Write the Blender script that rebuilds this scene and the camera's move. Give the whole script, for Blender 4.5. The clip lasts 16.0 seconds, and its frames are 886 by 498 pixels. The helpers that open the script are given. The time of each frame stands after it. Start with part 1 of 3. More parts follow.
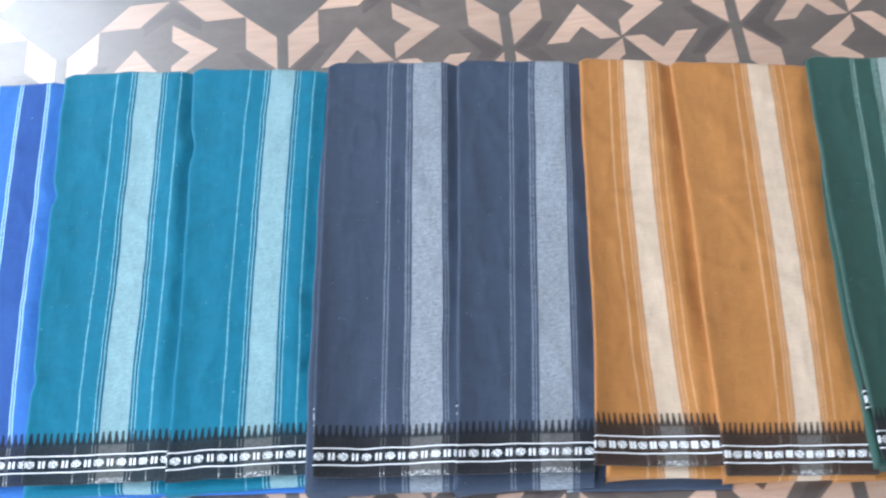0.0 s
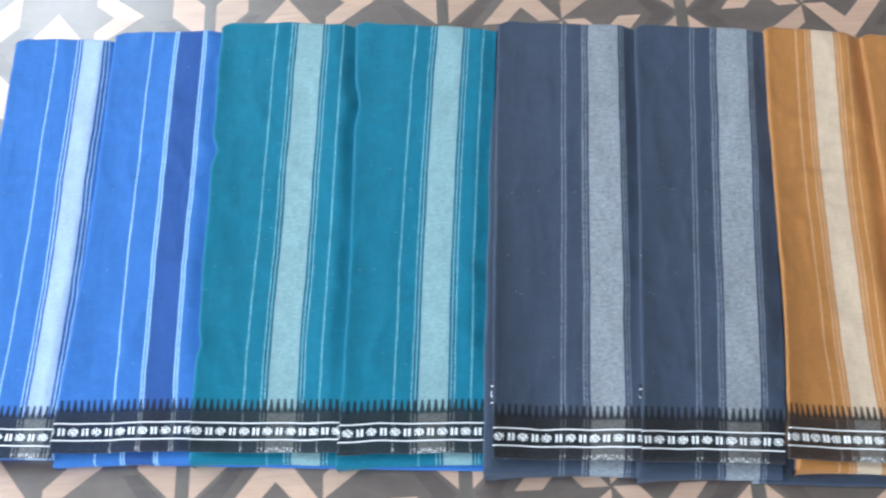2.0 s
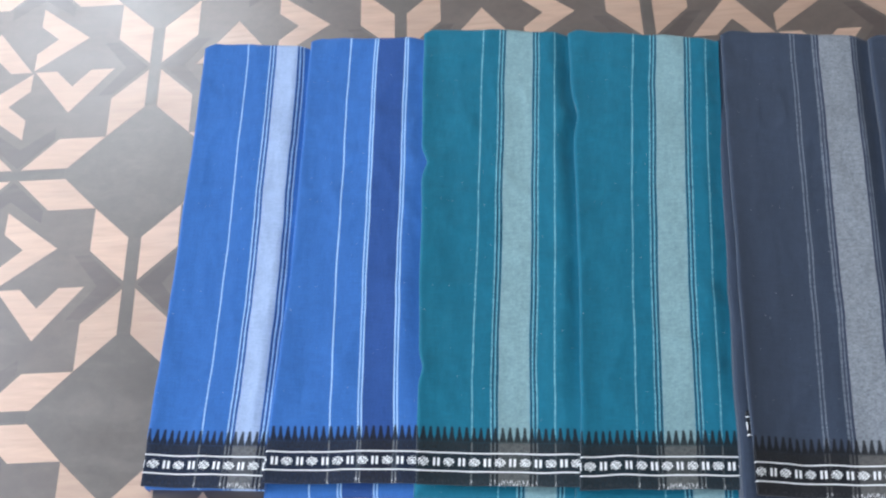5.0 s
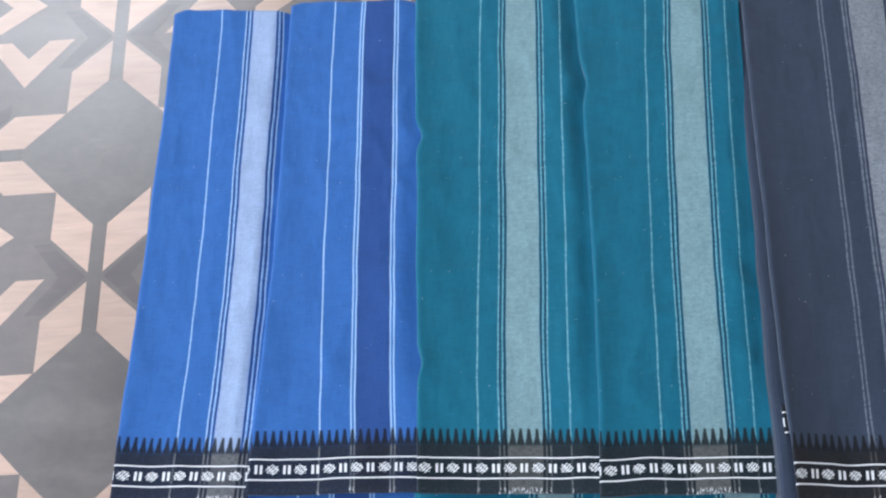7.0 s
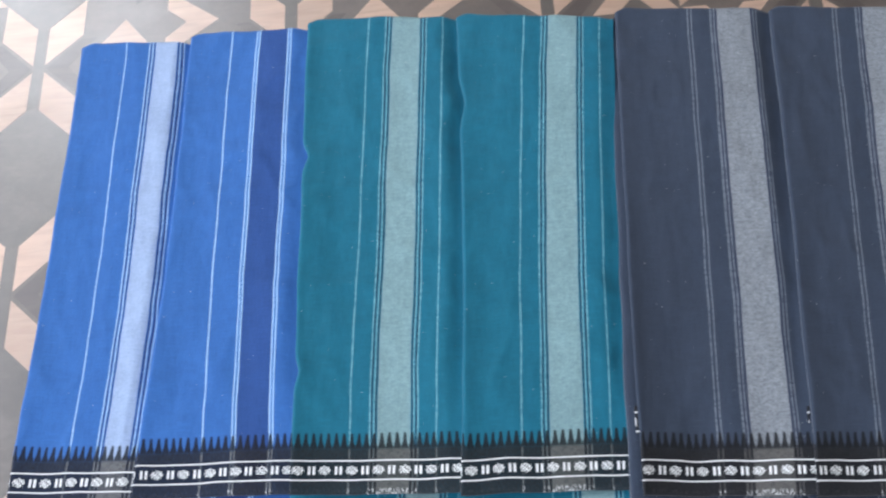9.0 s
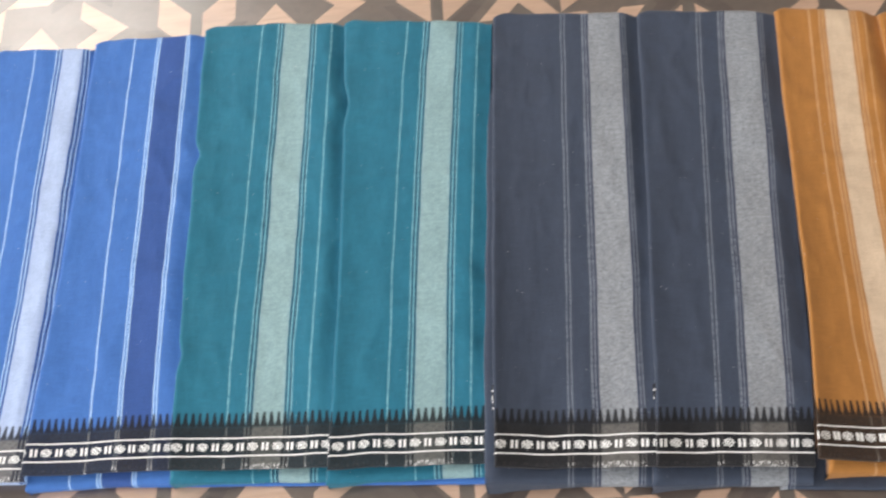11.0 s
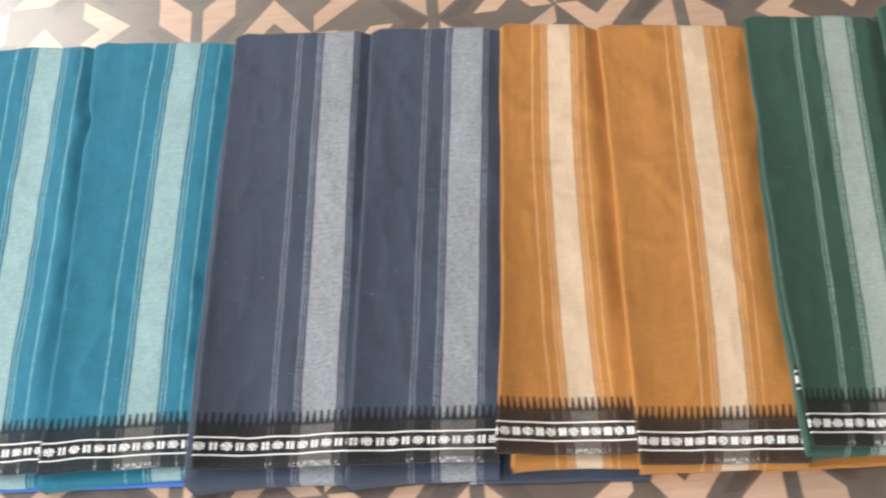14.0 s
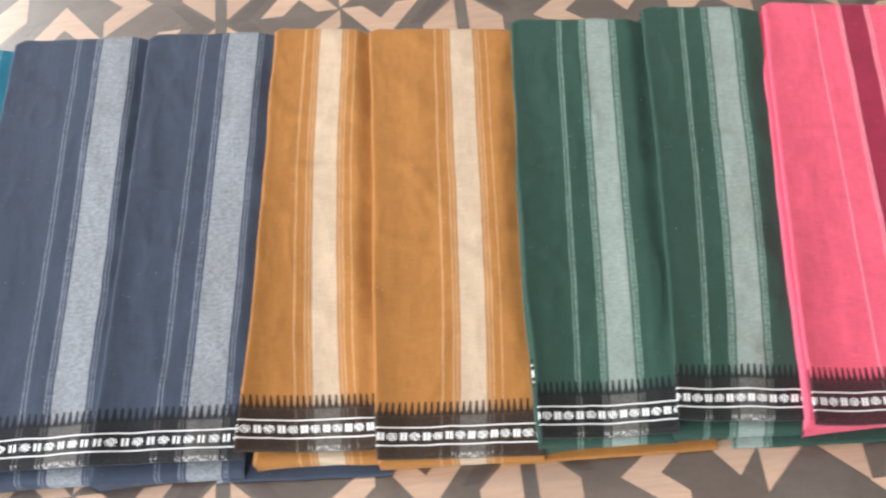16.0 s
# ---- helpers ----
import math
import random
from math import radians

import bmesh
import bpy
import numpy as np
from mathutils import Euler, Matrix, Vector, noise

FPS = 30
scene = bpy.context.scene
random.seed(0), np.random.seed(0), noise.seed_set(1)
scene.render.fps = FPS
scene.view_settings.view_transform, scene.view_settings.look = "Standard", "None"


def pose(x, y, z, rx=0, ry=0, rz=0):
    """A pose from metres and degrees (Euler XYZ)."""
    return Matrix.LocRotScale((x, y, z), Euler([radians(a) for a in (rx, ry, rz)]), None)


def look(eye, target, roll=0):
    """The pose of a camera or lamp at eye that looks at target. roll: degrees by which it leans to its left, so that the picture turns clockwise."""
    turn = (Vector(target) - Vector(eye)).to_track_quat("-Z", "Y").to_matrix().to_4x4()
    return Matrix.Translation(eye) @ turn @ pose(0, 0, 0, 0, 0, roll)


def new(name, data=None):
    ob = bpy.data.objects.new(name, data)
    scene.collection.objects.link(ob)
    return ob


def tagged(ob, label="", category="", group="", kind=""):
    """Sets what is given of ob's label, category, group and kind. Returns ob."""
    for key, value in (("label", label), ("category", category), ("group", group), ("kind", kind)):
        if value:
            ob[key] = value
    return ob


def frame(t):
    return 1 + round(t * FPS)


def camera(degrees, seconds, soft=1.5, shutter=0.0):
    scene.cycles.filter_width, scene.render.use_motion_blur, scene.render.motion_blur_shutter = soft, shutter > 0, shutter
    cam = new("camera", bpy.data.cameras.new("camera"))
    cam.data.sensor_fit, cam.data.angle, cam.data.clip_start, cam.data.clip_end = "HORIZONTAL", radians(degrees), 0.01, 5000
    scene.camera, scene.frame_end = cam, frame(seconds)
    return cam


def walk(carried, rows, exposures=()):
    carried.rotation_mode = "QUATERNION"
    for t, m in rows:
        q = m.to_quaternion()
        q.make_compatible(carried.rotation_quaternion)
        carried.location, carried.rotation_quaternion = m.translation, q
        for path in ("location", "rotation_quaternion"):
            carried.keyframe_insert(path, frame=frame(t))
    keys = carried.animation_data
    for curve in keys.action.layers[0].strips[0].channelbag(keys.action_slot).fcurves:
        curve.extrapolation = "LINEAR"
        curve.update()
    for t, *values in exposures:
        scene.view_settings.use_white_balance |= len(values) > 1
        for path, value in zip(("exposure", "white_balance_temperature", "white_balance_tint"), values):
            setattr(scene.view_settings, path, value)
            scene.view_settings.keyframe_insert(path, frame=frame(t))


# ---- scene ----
# Folded striped cotton cloths, laid overlapping in a row on a patterned floor, seen by a hand-held camera.
cam = camera(41.00, 16.0, soft=2.2, shutter=0.5)
# seconds, eye, turn about x, y, z in degrees
PATH = [
    (0.0, 0.0351, -0.3789, 1.2347, 29.37, 3.41, -0.94),
    (0.5, -0.0302, -0.3862, 1.1893, 30.09, 2.97, -0.63),
    (1.0, -0.0690, -0.3644, 1.1933, 28.76, 3.33, 0.40),
    (1.5, -0.0907, -0.3392, 1.2095, 27.30, 3.33, 1.36),
    (2.0, -0.1406, -0.3228, 1.2149, 26.57, 3.21, 1.60),
    (2.5, -0.2000, -0.3347, 1.1997, 27.51, 3.15, 2.36),
    (3.0, -0.2396, -0.3478, 1.2017, 28.30, 3.12, 3.10),
    (3.5, -0.2828, -0.3528, 1.1938, 28.30, 2.81, 3.33),
    (4.0, -0.3277, -0.3549, 1.1809, 28.72, 2.65, 4.04),
    (4.5, -0.3564, -0.3407, 1.1649, 29.21, 3.41, 2.99),
    (4.7, -0.3671, -0.3263, 1.1520, 29.10, 3.33, 2.72),
    (6.8, -0.3940, -0.3063, 1.0139, 29.72, 3.47, 2.09),
    (7.0, -0.4009, -0.2647, 1.0252, 28.30, 2.98, 1.36),
    (7.5, -0.3727, -0.2647, 1.0281, 28.79, 3.23, 1.24),
    (8.0, -0.3455, -0.2730, 1.0434, 28.74, 3.58, 1.02),
    (8.5, -0.3012, -0.2888, 1.0654, 29.10, 4.13, 0.95),
    (8.7, -0.2765, -0.2895, 1.0646, 28.98, 4.73, 1.01),
    (10.8, -0.1172, -0.3384, 1.1215, 29.19, 5.79, 1.45),
    (11.0, -0.1055, -0.3459, 1.1046, 29.75, 5.51, 0.95),
    (11.5, -0.0677, -0.3581, 1.1069, 30.29, 5.25, 0.52),
    (12.0, -0.0215, -0.3661, 1.1067, 30.32, 5.00, 0.31),
    (12.5, 0.0072, -0.3872, 1.1126, 30.84, 4.29, 0.37),
    (13.0, 0.0496, -0.3861, 1.1165, 30.53, 4.66, -0.45),
    (13.5, 0.0971, -0.3804, 1.1227, 30.42, 4.86, -0.78),
    (14.0, 0.1797, -0.3819, 1.1094, 30.81, 5.60, -0.35),
    (14.5, 0.2482, -0.3830, 1.0931, 31.08, 4.94, -0.57),
    (15.0, 0.2863, -0.3852, 1.0850, 31.09, 4.88, -0.92),
    (15.5, 0.3361, -0.3926, 1.0991, 31.02, 4.77, -1.52),
    (16.0, 0.3957, -0.4040, 1.0987, 31.20, 4.47, -1.92),
]
EXPOSURES = [(0.0, -0.03, 5400, 8), (0.5, -0.10, 5400, 4), (1.0, -0.18, 5300, 3), (2.0, -0.24, 5450, 4), (3.5, -0.58, 5600, 6), (4.5, -0.68, 5700, 8),
             (7.0, -0.80, 5600, 10), (8.5, -0.72, 5650, 10), (11.0, -0.42, 6800, 12), (12.5, -0.22, 6800, 11), (14.5, -0.06, 6650, 11), (16.0, 0.03, 6350, 10)]
walk(cam, [(t, pose(x, y, z, rx, ry, rz)) for t, x, y, z, rx, ry, rz in PATH], EXPOSURES)

# ---------------------------------------------------------------- light
world = bpy.data.worlds.new("world")
scene.world = world
world.use_nodes = True
wn = world.node_tree.nodes
sky = wn.new("ShaderNodeTexSky")
sky.sky_type, sky.sun_disc = "NISHITA", False
sky.sun_elevation, sky.sun_rotation = radians(50), radians(200)
world.node_tree.links.new(sky.outputs[0], wn["Background"].inputs[0])
wn["Background"].inputs[1].default_value = 0.12

# room, in metres
X0, X1, Y0, Y1, TOP = -2.5, 2.9, -2.3, 2.5, 2.9
# far-wall window near the corner beyond the blue end of the row, set from the floor's glare; the side-wall opening and
# the doorway behind the camera are unseen, added for fill light
WIN = (-2.45, -1.35, 1.55, 2.70)
FILL_SIDE = (-0.4, 1.7, 0.85, 2.35)
FILL_DOOR = (-1.5, -0.4, 0.0, 2.1)


def area(name, at, target, w, h, watts, color):
    lamp = bpy.data.lights.new(name, "AREA")
    lamp.shape, lamp.size, lamp.size_y, lamp.energy, lamp.color = "RECTANGLE", w, h, watts, color
    ob = new(name, lamp)
    ob.matrix_world = look(at, target)
    return ob


area("window_daylight", (-1.92, Y1 + 0.08, 2.12), (-0.5, 0.3, 0.0), 1.0, 1.05, 49, (1.0, 0.97, 0.93))
# two unseen fill lamps, added to even out brightness across the row
area("side_fill_lamp", (X0 - 0.08, 0.65, 1.6), (0.3, 0.2, 0.2), 2.0, 1.4, 90, (0.99, 0.98, 0.97))
area("door_fill_lamp", (-0.95, Y0 - 0.08, 1.1), (-0.2, 0.2, 0.3), 1.0, 1.9, 92, (0.90, 0.96, 1.0))


# ---------------------------------------------------------------- node helpers
class Nodes:
    """A material and short ways to wire it."""

    def __init__(self, name):
        self.mat = bpy.data.materials.new(name)
        self.mat.use_nodes = True
        self.tree = self.mat.node_tree
        self.bsdf = self.tree.nodes["Principled BSDF"]

    def link(self, a, socket):
        if hasattr(a, "links"):
            self.tree.links.new(a, socket)
        else:
            socket.default_value = a

    def math(self, op, a, b=0.0, c=0.0):
        n = self.tree.nodes.new("ShaderNodeMath")
        n.operation = op
        for v, s in zip((a, b, c), n.inputs):
            self.link(v, s)
        return n.outputs[0]

    def mul(self, *v):
        r = v[0]
        for x in v[1:]:
            r = self.math("MULTIPLY", r, x)
        return r

    def add(self, a, b):
        return self.math("ADD", a, b)

    def between(self, v, lo, hi, soft=0.0):
        """1 where lo < v < hi, with edges of the given softness."""
        return self.mul(self.step(v, lo, soft), self.step(v, hi, soft, True))

    def step(self, v, edge, soft=0.0, down=False):
        n = self.tree.nodes.new("ShaderNodeMapRange")
        n.interpolation_type = "SMOOTHSTEP"
        self.link(v, n.inputs[0])
        n.inputs[1].default_value, n.inputs[2].default_value = edge - soft - 1e-6, edge + soft + 1e-6
        n.inputs[3].default_value, n.inputs[4].default_value = (1, 0) if down else (0, 1)
        return n.outputs[0]

    def mix(self, f, a, b, mode="MIX"):
        n = self.tree.nodes.new("ShaderNodeMix")
        n.data_type, n.blend_type = "RGBA", mode
        self.link(f, n.inputs[0])
        for v, s in ((a, n.inputs[6]), (b, n.inputs[7])):
            self.link((*v, 1) if isinstance(v, tuple) and len(v) == 3 else v, s)
        return n.outputs[2]

    def noise(self, vec, scale, detail=3.0, rough=0.55, distort=0.0):
        n = self.tree.nodes.new("ShaderNodeTexNoise")
        self.link(vec, n.inputs["Vector"])
        n.inputs["Scale"].default_value, n.inputs["Detail"].default_value = scale, detail
        n.inputs["Roughness"].default_value, n.inputs["Distortion"].default_value = rough, distort
        return n.outputs[0]

    def scaled(self, vec, s, shift=(0, 0, 0)):
        n = self.tree.nodes.new("ShaderNodeMapping")
        self.link(vec, n.inputs[0])
        n.inputs[3].default_value = s
        self.link(shift, n.inputs[1])
        return n.outputs[0]

    def fit(self, v, lo, hi, a, b):
        n = self.tree.nodes.new("ShaderNodeMapRange")
        self.link(v, n.inputs[0])
        for k, x in enumerate((lo, hi, a, b)):
            n.inputs[k + 1].default_value = x
        return n.outputs[0]

    def bump(self, h, strength, distance):
        n = self.tree.nodes.new("ShaderNodeBump")
        n.inputs["Strength"].default_value, n.inputs["Distance"].default_value = strength, distance
        self.link(h, n.inputs["Height"])
        self.link(n.outputs[0], self.bsdf.inputs["Normal"])

    def coord(self, which):
        n = self.tree.nodes.new("ShaderNodeTexCoord")
        return n.outputs[which]

    def random(self):
        return self.tree.nodes.new("ShaderNodeObjectInfo").outputs["Random"]


def lin(r, g, b):
    """Linear colour from 0..255 values."""
    return tuple((c / 255 / 12.92) if c < 10 else ((c / 255 + 0.055) / 1.055) ** 2.4 for c in (r, g, b))


# ---------------------------------------------------------------- materials
# heights on the border: tips of the woven teeth, their roots, the lower white line
TEETH_TOP, BLACK_TOP, LINE_2 = 0.0258, 0.0115, -0.0180


def fabric(name, base, stripes, slub=0.5, motif=0.0245, black=(0.008, 0.008, 0.010)):
    """Handloom cotton: warp stripes across U, a black woven border at the low V end. U and V are metres of cloth."""
    k = Nodes(name)
    uv = k.coord("UV")
    sep = k.tree.nodes.new("ShaderNodeSeparateXYZ")
    k.link(uv, sep.inputs[0])
    wob = k.noise(k.scaled(uv, (40, 9, 1)), 1.0, 2)
    u = k.add(sep.outputs[0], k.math("MULTIPLY", k.math("SUBTRACT", wob, 0.5), 0.0026))
    v = sep.outputs[1]
    ramp = k.tree.nodes.new("ShaderNodeValToRGB")
    ramp.color_ramp.interpolation = "CONSTANT"
    span = 0.20
    k.link(k.fit(u, -span / 2, span / 2, 0, 1), ramp.inputs[0])
    el = ramp.color_ramp.elements
    el[0].position, el[0].color = 0.0, (*base, 1)
    el[1].position, el[1].color = 1.0, (*base, 1)
    for n, (a, b, color) in enumerate(stripes):
        el.new(a / span + 0.5).color = (*color, 1)
        if n + 1 == len(stripes) or stripes[n + 1][0] - b > 0.0001:
            el.new(b / span + 0.5).color = (*base, 1)
    col = ramp.outputs[0]
    # thread grain: fine streaks along warp and weft, slubs in the pale band, slow random change of tone over the cloth
    warp = k.noise(k.scaled(uv, (1500, 60, 1)), 1.0, 2)
    weft = k.noise(k.scaled(uv, (55, 1300, 1)), 1.0, 2)
    slubs = k.add(k.mul(k.noise(k.scaled(uv, (330, 1000, 1)), 1.0, 4, 0.75), 0.70), k.mul(k.noise(k.scaled(uv, (170, 300, 1), (9.0, 4.0, 0)), 1.0, 3), 0.30))
    slow = k.noise(uv, 11.0, 3)
    spread = k.noise(uv, 60.0, 4)
    grain = k.add(k.fit(warp, 0.25, 0.75, -0.10, 0.10), k.fit(weft, 0.25, 0.75, -0.10, 0.10))
    grain = k.add(grain, k.fit(slow, 0.3, 0.7, -0.05, 0.05))
    grain = k.add(grain, k.fit(spread, 0.3, 0.7, -0.04, 0.04))
    yarn = k.noise(k.scaled(uv, (430, 760, 1), (2.0, 7.0, 0)), 1.0, 3)
    grain = k.add(grain, k.fit(yarn, 0.3, 0.7, -0.08, 0.08))
    grain = k.add(grain, 1.0)
    hsv = k.tree.nodes.new("ShaderNodeHueSaturation")
    k.link(col, hsv.inputs["Color"])
    k.link(grain, hsv.inputs["Value"])
    col = hsv.outputs[0]
    # slubs: weft of the ground colour showing through the light band
    band = max(stripes, key=lambda s: s[1] - s[0])
    if slub:
        inband = k.between(u, band[0], band[1], 0.0003)
        col = k.mix(k.mul(inband, k.fit(slubs, 0.42, 0.60, 0.0, slub)), col, tuple(0.55 * c + 0.05 for c in base))
        # the thin pale threads come and go
        odd = k.tree.nodes.new("ShaderNodeRGBToBW")
        k.link(ramp.outputs[0], odd.inputs[0])
        pale_line = k.mul(k.step(odd.outputs[0], 0.2126 * base[0] + 0.7152 * base[1] + 0.0722 * base[2] + 0.03, 0.01), k.math("SUBTRACT", 1.0, inband))
        dash = k.noise(k.scaled(uv, (160, 420, 1), (3.0, 1.0, 0)), 1.0, 2)
        col = k.mix(k.mul(pale_line, k.fit(dash, 0.42, 0.62, 0.0, min(0.2 + slub, 0.6))), col, base)
    # bright knots in the yarn and stray lint
    fleck = k.math("GREATER_THAN", k.noise(k.scaled(uv, (420, 300, 1)), 1.0, 1), 0.785)
    col = k.mix(k.mul(fleck, 0.45), col, (0.75, 0.77, 0.78))
    # the woven black border
    cell = k.math("FRACT", k.math("DIVIDE", u, motif / 3.5))
    off = k.math("ABSOLUTE", k.math("SUBTRACT", cell, 0.5))
    uneven = k.fit(k.noise(k.scaled(uv, (180, 40, 1)), 1.0, 2), 0.3, 0.7, -0.06, 0.06)
    half = k.add(k.fit(v, BLACK_TOP + 0.0005, BLACK_TOP + 0.0060, 0.54, 0.30), k.add(k.fit(v, BLACK_TOP + 0.0060, TEETH_TOP, 0.0, -0.16), uneven))
    tooth = k.mul(k.between(v, BLACK_TOP - 0.001, TEETH_TOP, 0.0008), k.step(k.math("SUBTRACT", half, off), 0.0, 0.13))
    solid = k.step(v, BLACK_TOP, 0.0012, True)
    ragged = k.fit(k.noise(k.scaled(uv, (900, 250, 1)), 1.0, 2), 0.3, 0.7, 0.90, 1.0)
    dark = k.mul(k.math("MAXIMUM", tooth, solid), 0.98, ragged)
    grey = k.tree.nodes.new("ShaderNodeRGBToBW")
    k.link(ramp.outputs[0], grey.inputs[0])
    ground = 0.2126 * base[0] + 0.7152 * base[1] + 0.0722 * base[2]
    leak = k.math("MINIMUM", k.math("MAXIMUM", k.mul(k.math("SUBTRACT", grey.outputs[0], ground), 0.55), 0.0), 0.2)
    leak = k.mul(leak, k.fit(slubs, 0.35, 0.65, 0.3, 1.3), k.step(v, BLACK_TOP - 0.001, 0.0015, True), k.math("SUBTRACT", 1.0, k.mul(0.45, k.between(v, LINE_2, 0.0, 0.0005))))
    thin = k.mul(k.step(v, BLACK_TOP, 0.002, True), k.fit(slubs, 0.35, 0.65, 0.002, 0.020), k.math("SUBTRACT", 1.0, k.mul(0.85, k.between(v, LINE_2, 0.0, 0.0005))))
    col = k.mix(dark, col, k.mix(thin, k.mix(leak, black, (0.72, 0.68, 0.62)), (0.6, 0.52, 0.46)))
    # two white lines, and between them flowers and double bars by turns
    lines = k.math("MAXIMUM", k.between(v, -0.00065, 0.00065, 0.0002), k.between(v, LINE_2 - 0.00065, LINE_2 + 0.00065, 0.0002))
    m = k.math("FRACT", k.add(k.math("DIVIDE", u, motif), 0.2))
    mid = LINE_2 / 2
    fat = 0.022 if motif < 0.022 else 0.0     # a denser motif on the finer borders
    tall = k.between(v, mid - 0.0039, mid + 0.0039, 0.0005)
    bars = k.mul(tall, k.math("MAXIMUM", k.between(m, 0.03 - fat, 0.125 + fat, 0.01), k.between(m, 0.205 - fat, 0.30 + fat, 0.01)))
    fx = k.math("DIVIDE", k.math("SUBTRACT", m, 0.655), 0.235 + fat)
    fy = k.math("DIVIDE", k.math("SUBTRACT", v, mid), 0.0044)
    rr = k.add(k.mul(fx, fx), k.mul(fy, fy))
    petals = k.fit(k.math("COSINE", k.mul(k.math("ARCTAN2", fy, fx), 8.0)), -1, 1, 0.72, 1.08)
    disc = k.math("LESS_THAN", rr, petals)
    one = k.math("SINE", k.mul(k.add(u, k.mul(v, -1.0)), 6.2832 / 0.0031))
    two = k.math("SINE", k.mul(k.add(u, v), 6.2832 / 0.0062))
    hatch = k.math("GREATER_THAN", k.add(one, k.mul(two, 0.5)), -0.35)
    white = k.math("MAXIMUM", lines, k.math("MAXIMUM", bars, k.mul(disc, hatch)))
    white = k.mul(white, k.fit(k.noise(k.scaled(uv, (700, 700, 1)), 1.0, 1), 0.3, 0.6, 0.85, 1.0))
    # frayed pale ends of the band's threads along the cut edge
    fray = k.mul(k.step(v, -0.0262, 0.0012, True), k.step(k.noise(k.scaled(uv, (850, 170, 1), (0.0, 5.0, 0)), 1.0, 2), 0.56, 0.05), k.fit(leak, 0.0, 0.1, 0.02, 0.8))
    white = k.math("MAXIMUM", white, k.mul(fray, k.step(v, -0.034, 0.0005)))
    col = k.mix(white, col, (0.92, 0.92, 0.92))
    k.link(col, k.bsdf.inputs["Base Color"])
    k.bsdf.inputs["Roughness"].default_value = 0.72
    k.bsdf.inputs["Specular IOR Level"].default_value = 0.22
    k.bsdf.inputs["Sheen Weight"].default_value = 0.20
    k.bsdf.inputs["Sheen Roughness"].default_value = 0.4
    crease = k.noise(k.scaled(uv, (26, 7, 1)), 1.0, 3)
    fine = k.add(k.mul(k.add(warp, weft), 0.09), crease)
    k.bump(fine, 0.65, 0.005)
    return k.mat


def mirrored(rows):
    """Thin lines given on one side of the light band, set on both sides."""
    out = []
    for a, b, c in rows:
        out += [(-b, -a, c), (a, b, c)]
    return out


BLUE, BLUE_PALE, BLUE_DARK = lin(61, 107, 176), lin(165, 183, 216), lin(48, 80, 142)
TEAL, TEAL_PALE, TEAL_INK = lin(33, 106, 130), lin(140, 170, 174), lin(28, 66, 88)
NAVY, NAVY_PALE, NAVY_INK = lin(59, 68, 85), lin(150, 155, 162), lin(57, 64, 83)
OCHRE, OCHRE_PALE, OCHRE_INK = lin(168, 115, 60), lin(198, 176, 152), lin(172, 129, 90)
GREEN, GREEN_PALE, GREEN_INK = lin(48, 77, 68), lin(151, 165, 159), lin(92, 116, 108)
PINK, PINK_PALE, PINK_DARK = lin(232, 96, 122), lin(236, 150, 166), lin(150, 44, 70)


def lines_of(pale, ink, half, single, right=None, double=False, thread=None):
    rows = [(-half, half, pale)]
    pale = thread or pale
    rows += mirrored([(half + 0.0006, half + 0.0024, ink), (half + 0.0024, half + 0.0042, pale),
                      (half + 0.0044, half + 0.0062, ink), (half + 0.0062, half + 0.0078, pale)])
    if double:
        rows += [(single - 0.0026, single - 0.0010, pale), (single + 0.0010, single + 0.0026, pale)]
    else:
        rows += [(single - 0.0009, single + 0.0009, pale)]
    if right:
        rows += [(right - 0.0009, right + 0.0009, pale)]
    return sorted(rows)


def dark_band(pale, dark, half, single):
    rows = [(single - 0.0009, single + 0.0009, pale), (-half, half, dark)]
    rows += mirrored([(half + 0.0002, half + 0.0018, pale), (half + 0.0034, half + 0.0050, pale)])
    return sorted(rows)


M = {
    "blue_a": fabric("blue_cotton", BLUE, lines_of(BLUE_PALE, lin(46, 72, 132), 0.0122, -0.0450, thread=lin(162, 196, 234)), 0.15),
    "blue_b": fabric("blue_cotton_dark_band", BLUE, dark_band(lin(162, 196, 234), BLUE_DARK, 0.0150, -0.0475), 0.0),
    "teal": fabric("teal_cotton", TEAL, lines_of(TEAL_PALE, TEAL_INK, 0.0152, -0.0410, 0.0400, thread=lin(118, 174, 188)), 0.35),
    "navy": fabric("slate_cotton", NAVY, lines_of(NAVY_PALE, NAVY_INK, 0.0172, -0.0462, None, True, thread=lin(118, 125, 137)), 0.62),
    "ochre": fabric("ochre_cotton", OCHRE, lines_of(OCHRE_PALE, OCHRE_INK, 0.0128, -0.0305, 0.0285, thread=lin(192, 148, 104)), 0.06, 0.0218),
    "green": fabric("green_cotton", GREEN, lines_of(GREEN_PALE, GREEN_INK, 0.0132, -0.0432, None, True, thread=lin(122, 146, 137)), 0.30, 0.0210),
    "pink": fabric("pink_cotton", PINK, dark_band(PINK_PALE, PINK_DARK, 0.0125, -0.0440), 0.0, 0.0212),
}


